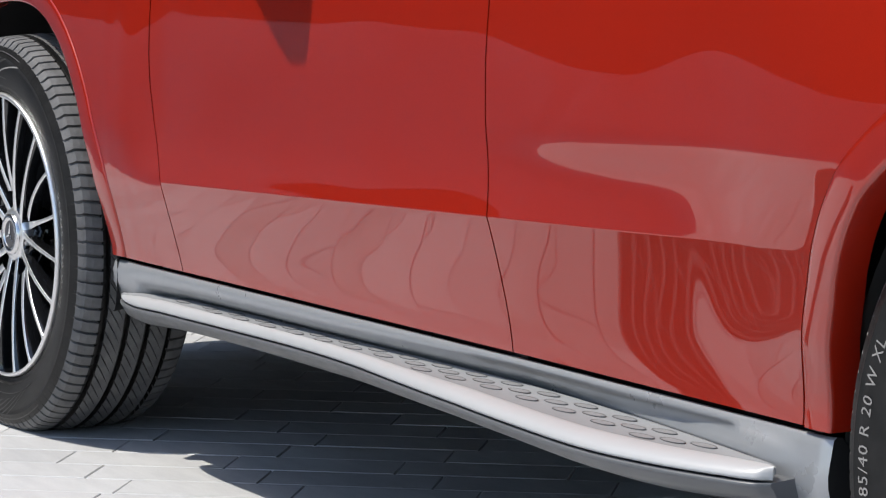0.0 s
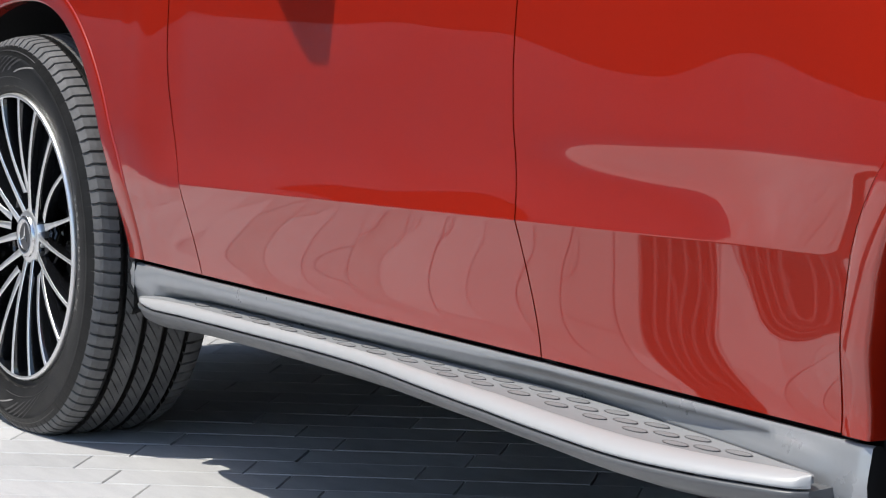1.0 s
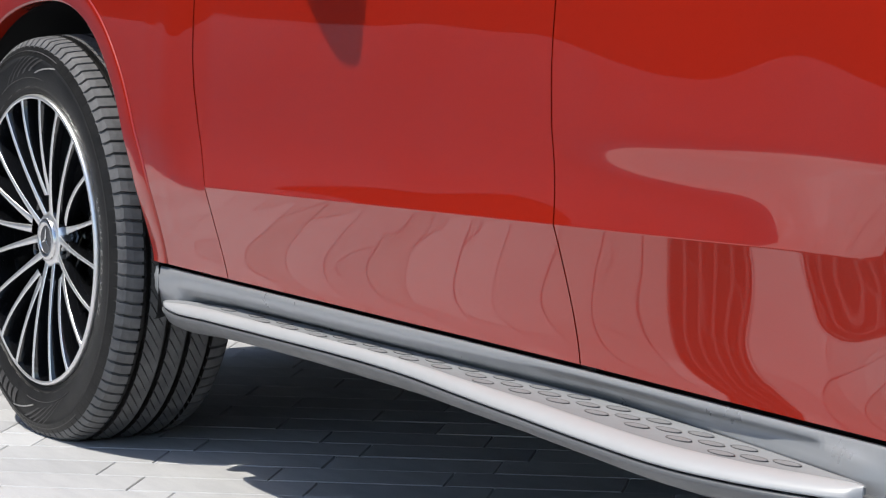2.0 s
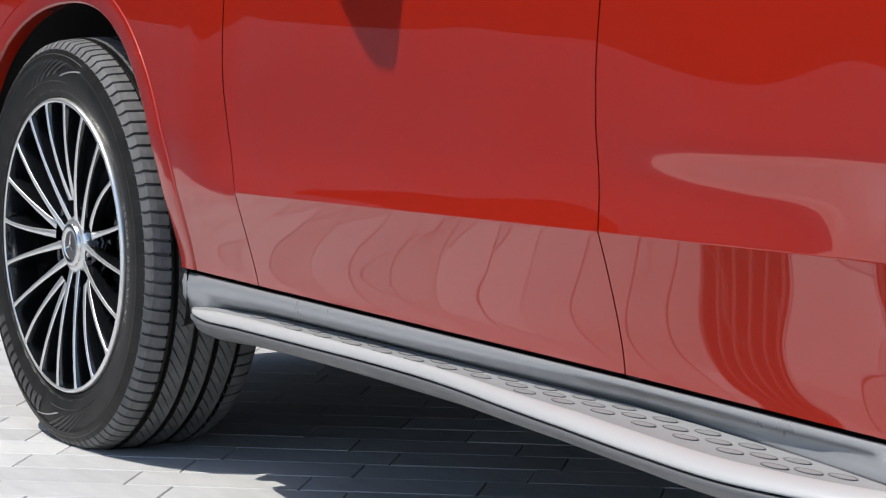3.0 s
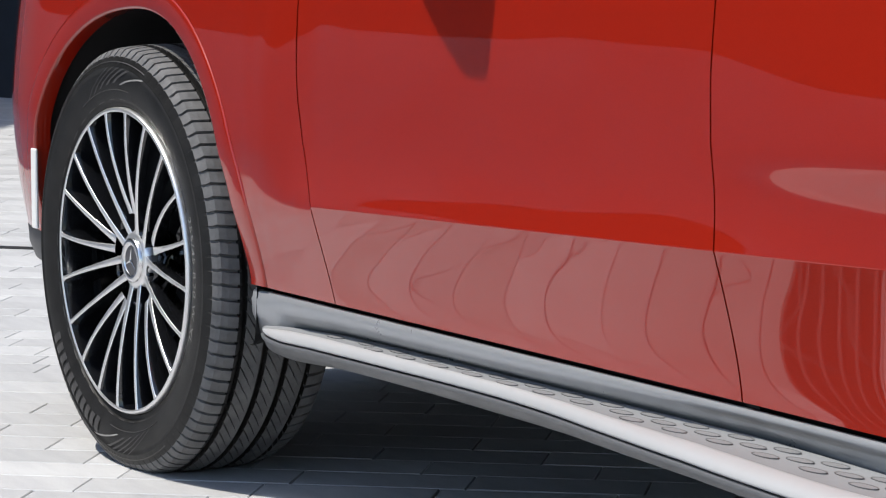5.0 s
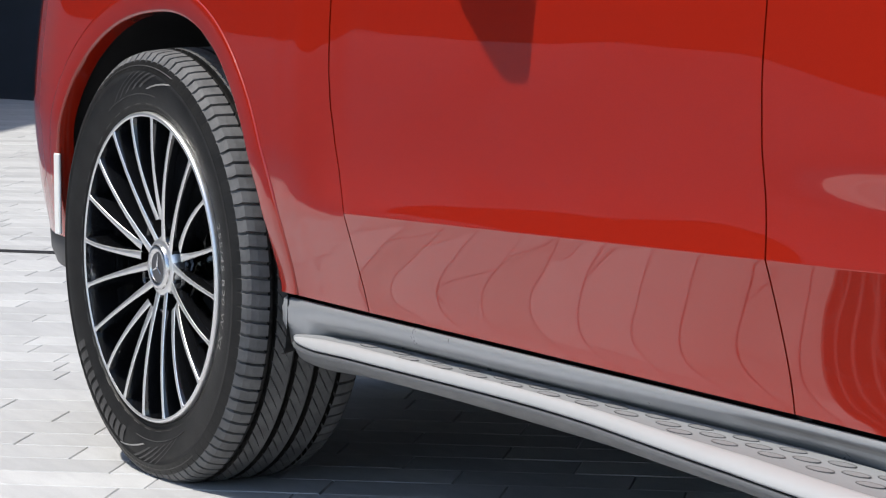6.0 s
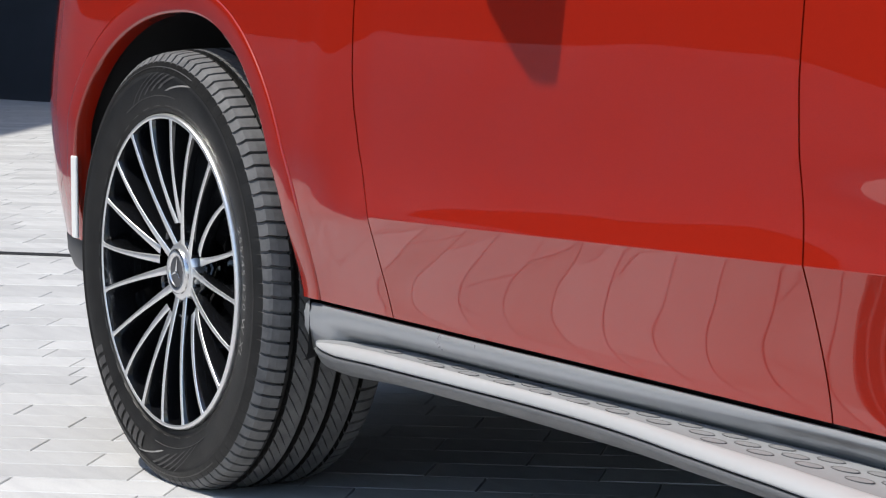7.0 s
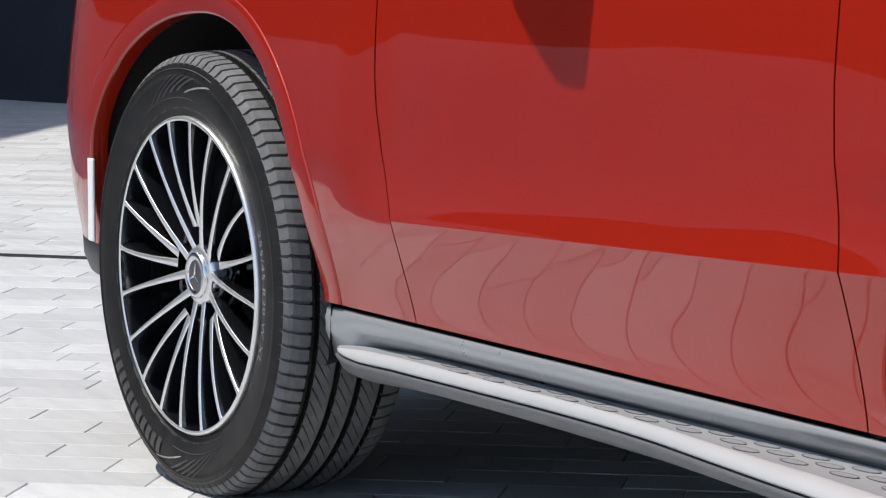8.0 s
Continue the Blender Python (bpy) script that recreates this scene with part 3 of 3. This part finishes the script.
def wheel(cx, turn, phase, width, marks):
    w = new("wheel")
    w.parent = car
    tyre(w, width)
    rim = ring("rim", [(0.022, 0.2612), (0.009, 0.2628), (0.004, 0.2626), (0.0008, 0.2608), (0.0, 0.2590), (0.0, 0.2562), (0.0015, 0.2548)], 160, SILVER, w, True, "machined silver alloy rim lip")
    ring("barrel", [(0.0016, 0.2547), (0.012, 0.2525), (0.03, 0.250), (0.06, 0.243), (0.20, 0.240), (0.21, 0.02)], 96, GLOSS, w)
    for i in range(20):
        spoke(i, phase, rim)
    ring("hub", [(0.075, 0.080), (0.060, 0.080), (0.052, 0.070), (0.050, 0.050)], 80, GLOSS, rim)
    ring("hub_ring", [(0.06, 0.052), (0.032, 0.051), (0.0265, 0.047), (0.025, 0.042), (0.025, 0.034)], 80, SILVER, rim)
    cap = ring("hub_cap", [(0.026, 0.0385), (0.0205, 0.038), (0.0185, 0.035), (0.0185, 0.027), (0.0205, 0.0255), (0.0215, 0.0245)], 64, CHROME, w, True, "chrome hub cap ring")
    ring("cap_disc", [(0.0212, 0.0250), (0.0208, 0.012), (0.0205, 0.0005)], 48, STEEL, cap, True, "dull grey metal disc")
    for k in range(3):
        a = math.radians(120 * k + 8)
        bm = bmesh.new()
        q = [bm.verts.new(c) for c in ((0.0028 * math.cos(a), 0.0195, -0.0028 * math.sin(a)), (0.0235 * math.sin(a), 0.0195, 0.0235 * math.cos(a)), (-0.0028 * math.cos(a), 0.0195, 0.0028 * math.sin(a)), (0, 0.0175, 0))]
        bm.faces.new((q[0], q[1], q[3]))
        bm.faces.new((q[1], q[2], q[3]))
        part("cap_arm", bm, CHROME, cap)
    for k in range(5):
        a = math.radians(72 * k + phase + 171)
        o = Vector((0.064 * math.sin(a), 0, 0.064 * math.cos(a)))
        V = []
        for i in range(24):
            b = 2 * math.pi * i / 24
            for r, y in ((0.0175, 0.036), (0.0165, 0.0275), (0.0150, 0.0275), (0.0140, 0.034), (0.0135, 0.062)):
                V.append((o.x + r * math.sin(b), y, o.z + r * math.cos(b)))
        mesh_ob("bolt_recess", V, grid_faces(24, 5, wrap_u=True, flip=True), GLOSS, rim)
        bm = bmesh.new()
        bmesh.ops.create_cone(bm, segments=6, radius1=0.0095, radius2=0.0085, depth=0.02, cap_ends=True)
        bmesh.ops.transform(bm, matrix=pose(o.x, 0.055, o.z, 90), verts=bm.verts)
        part("wheel_bolt", bm, STEEL, rim)
    ring("brake_disc", [(0.115, 0.175), (0.110, 0.175), (0.110, 0.06), (0.13, 0.06)], 64, STEEL, w)
    bm = box_bm(-0.06, 0.06, 0.085, 0.15, 0.13, 0.20, 0.015, 3)
    bmesh.ops.rotate(bm, verts=bm.verts, cent=(0, 0, 0), matrix=pose(0, 0, 0, 0, 100, 0).to_3x3())
    part("brake_caliper", bm, BLACK, w)
    lettering(w, **marks)
    w.matrix_basis = pose(cx, 0.027 if cx else 0.0, WHEEL_Z, 0, 0, turn)
    return w


wheel(0.0, 1.9, 5.2, 0.255, {"text": "255/45 R20 W XL", "at": 91.0, "bars": 217.0})
wheel(BASE, 0.0, 31.0, 0.285, {"text": "285/40 R 20 W XL", "radius": 0.308, "size": 0.0225, "at": 278.0, "bars": 60.0})

# ---- door mirror, above the view: its shadow falls on the door ----
bm = box_bm(-1, 1, -1, 1, -1, 1, 0.45, 5)
for v in bm.verts:
    c = v.co.copy()
    k = (c.y + 1) / 2
    left_x, right_x = 1.015 - 0.50 * min(k, 0.45), 1.100
    v.co = Vector(((left_x + right_x) / 2 + c.x * (right_x - left_x) / 2, -0.20 + 0.24 * k, 1.325 + 0.055 * c.z))
part("door_mirror", bm, RED, car, smooth=True)
part("mirror_arm", box_bm(0.93, 1.04, 0.02, 0.09, 0.98, 1.31, 0.02, 3), BLACK, car)

# ---- the rest of the car, above and behind the panels ----
FAR = 1.89


def loft(name, xs, sec, material, label=""):
    V = []
    for x in xs:
        V += [(x, y, z) for y, z in sec(x)]
    return mesh_ob(name, V, grid_faces(len(xs), len(sec(xs[0])), flip=True), material, car, True, label)


def span(a, b, n):
    return [a + (b - a) * i / (n - 1) for i in range(n)]


loft("far_side", span(-0.78, 3.66, 60), lambda x: [(FAR - skin(x, z), z) for z in span(0.38, 1.03, 14)], RED)


def bonnet_sec(x):
    y0 = skin(x, 1.03)
    top = curve([(-0.78, 0.86), (-0.6, 0.95), (-0.2, 1.03), (0.3, 1.08), (0.80, 1.12)], x)
    return [(y0, min(1.03, top)), (y0 + 0.03, top + 0.01), (y0 + 0.12, top + 0.03), (0.5 * FAR, top + 0.05), (FAR - y0 - 0.12, top + 0.03), (FAR - y0 - 0.03, top + 0.01), (FAR - y0, min(1.03, top))]


loft("bonnet", span(-0.78, 0.80, 24), bonnet_sec, RED)


def roof_z(x):
    return curve([(0.72, 1.10), (1.0, 1.30), (1.4, 1.53), (1.8, 1.62), (2.4, 1.63), (2.9, 1.58), (3.3, 1.42), (3.66, 1.10)], x)


def glass_sec(x):
    y0, top = skin(min(x, 3.2), 1.03) + 0.035, roof_z(x)
    k = (top - 1.04) * 0.30
    return [(y0, 1.03), (y0 + k, top - 0.03), (y0 + k + 0.05, top), (FAR - y0 - k - 0.05, top), (FAR - y0 - k, top - 0.03), (FAR - y0, 1.03)]


def roof_sec(x):
    s = glass_sec(x)
    return [(s[1][0] - 0.004, s[1][1] - 0.01), (s[1][0] - 0.002, s[1][1] + 0.012), (s[2][0], s[2][1] + 0.008), (0.5 * FAR, s[2][1] + 0.03), (s[3][0], s[3][1] + 0.008), (s[4][0] + 0.002, s[4][1] + 0.012), (s[4][0] + 0.004, s[4][1] - 0.01)]


loft("greenhouse_glass", span(0.72, 3.66, 40), glass_sec, GLASS, "dark tinted glass")
loft("roof", span(1.42, 3.20, 24), roof_sec, RED)

# ---- ground and walls ----
bm = bmesh.new()
bmesh.ops.create_grid(bm, x_segments=1, y_segments=1, size=1)
for v in bm.verts:
    v.co = Vector((v.co.x * 400, v.co.y * 400, -0.012))
ground = part("ground", bm, FARSTONE, None)
tagged(ground, "pale grey stone paved square reaching far off", "ground", kind="structure")

PAVE = pose(0, 0, 0, 0, 0, 51.5)
PL, PW = 0.297, 0.1205
# where the cross joints of the courses beside the front wheel fall; the others are laid at random
COURSE = {-4: 0.294, -3: 0.208, -2: 0.274, -1: 0.019, 0: 0.220, 1: 0.113, 2: 0.270, 4: 0.266, 5: 0.121}


def stone_mesh():
    """One paving stone with a worn, chamfered upper edge."""
    hx, hy, c = PL / 2 - 0.0010, PW / 2 - 0.0018, 0.0016
    V = [(sx * hx, sy * hy, -0.02) for sx, sy in ((-1, -1), (1, -1), (1, 1), (-1, 1))]
    V += [(sx * hx, sy * hy, -c) for sx, sy in ((-1, -1), (1, -1), (1, 1), (-1, 1))]
    V += [(sx * (hx - c), sy * (hy - c), 0) for sx, sy in ((-1, -1), (1, -1), (1, 1), (-1, 1))]
    F = [(8, 9, 10, 11)]
    for k in (0, 4):
        F += [(k + i, k + (i + 1) % 4, k + 4 + (i + 1) % 4, k + 4 + i) for i in range(4)]
    return V, F


paving = new("paving")
tagged(paving, "pale grey stone paving laid in staggered rows", "paving", kind="structure")
part("bedding_sand", box_bm(-10.6, 10.6, -10.9, 10.9, -0.0105, -0.006), JOINT, paving).matrix_basis = PAVE
SV, SF = stone_mesh()
stone_me = bpy.data.meshes.new("paving_stone")
stone_me.from_pydata(SV, [], SF)
stone_me.materials.append(STONE)
rng = random.Random(4)
rest_v, rest_f, dull_v, dull_f, near = [], [], [], [], 0
dull_rng = random.Random(11)
inv = PAVE.inverted()
for row in range(-90, 91):
    q = row * PW + 0.083
    shift = COURSE.get(row, rng.uniform(0.0, PL))
    # some courses on the open side hold runs of darker, weathered stones
    dull_share = dull_rng.choice((0.0, 0.1, 0.3, 0.5, 0.9))
    for col in range(-36, 37):
        dull = dull_rng.random() < dull_share
        p = col * PL + shift + PL / 2
        c = PAVE @ Vector((p, q, 0))
        dz, rx, ry = rng.uniform(-0.0006, 0.0006), rng.uniform(-0.14, 0.14), rng.uniform(-0.08, 0.08)
        m = PAVE @ pose(p, q, dz, rx, ry, rng.uniform(-0.15, 0.15))
        if -1.55 < c.x < 0.75 and -0.35 < c.y < 0.85 and near < 300:
            o = new("paving_stone", stone_me)
            o.parent, o.matrix_basis = paving, m
            near += 1
        else:
            sv, sf = (dull_v, dull_f) if dull and c.y < -0.45 else (rest_v, rest_f)
            k = len(sv)
            sv += [tuple(m @ Vector(v)) for v in SV]
            sf += [tuple(k + i for i in f) for f in SF]
rest = mesh_ob("far_paving_stones", rest_v, rest_f, STONE, paving, False)
tagged(rest, kind="stuff")
weathered = mesh_ob("weathered_paving_stones", dull_v, dull_f, DULLSTONE, paving, False)
tagged(weathered, kind="stuff")

# slot drain across the square
bm = box_bm(-7, 7, -0.022, 0.022, -0.01, 0.0045, 0.003)
slot = part("slot_drain", bm, IRON, None)
slot.matrix_world = pose(-3.30, 1.02, 0, 0, 0, 44)
tagged(slot, "dark narrow slot drain set in the paving", "drain")

# iron grating in the paving beside the car
grating = new("drain_grating")
tagged(grating, "dark cast iron drain grating flush with the paving", "grating")
# flat plate in place of a deep trough, coloured like its shade
part("shade_plate", box_bm(-1.6, 1.6, -0.088, 0.088, -0.01, 0.0035), PIT_SHADE, grating)
for k in range(6):
    y = -0.082 + 0.0328 * k
    part("grating_bar", box_bm(-1.6, 1.6, y - 0.0028, y + 0.0028, 0.0035, 0.0065, 0.0006, 1), IRON_BAR, grating)
for k in range(54):
    x = -1.59 + 0.06 * k
    part("cross_bar", box_bm(x - 0.002, x + 0.002, -0.082, 0.082, 0.0035, 0.0068, 0.001, 1), IRON_BAR, grating)
grating.matrix_basis = PAVE @ pose(-0.1, -1.09, 0)

# dark facade ahead of the car
bm = box_bm(-60, 60, 0, 0.4, 0, 6)
wall = part("wall_front", bm, WALLM, None)
wall.matrix_world = pose(-10.15, 3.56, 0, 0, 0, 20)
tagged(wall, "dark blue-grey facade wall", "wall", kind="structure")
# facade across the square, seen only in the paint; its shadow reaches the paving ahead
hall = part("wall_back", box_bm(-10, 12, 0, 6, 1.25, 8.3), FACADE, None)
hall.matrix_world = pose(-9.2, -1.0, 0, 0, 0, 141.5) @ pose(0, 0, 0)
tagged(hall, "dark facade across the square", "wall", kind="structure")
plinth = part("wall_plinth", box_bm(-10, 12, -0.06, 6, 0, 1.25), PLINTH, None)
plinth.matrix_world = hall.matrix_world.copy()
tagged(plinth, "grey stone plinth of the facade", "wall", kind="structure")
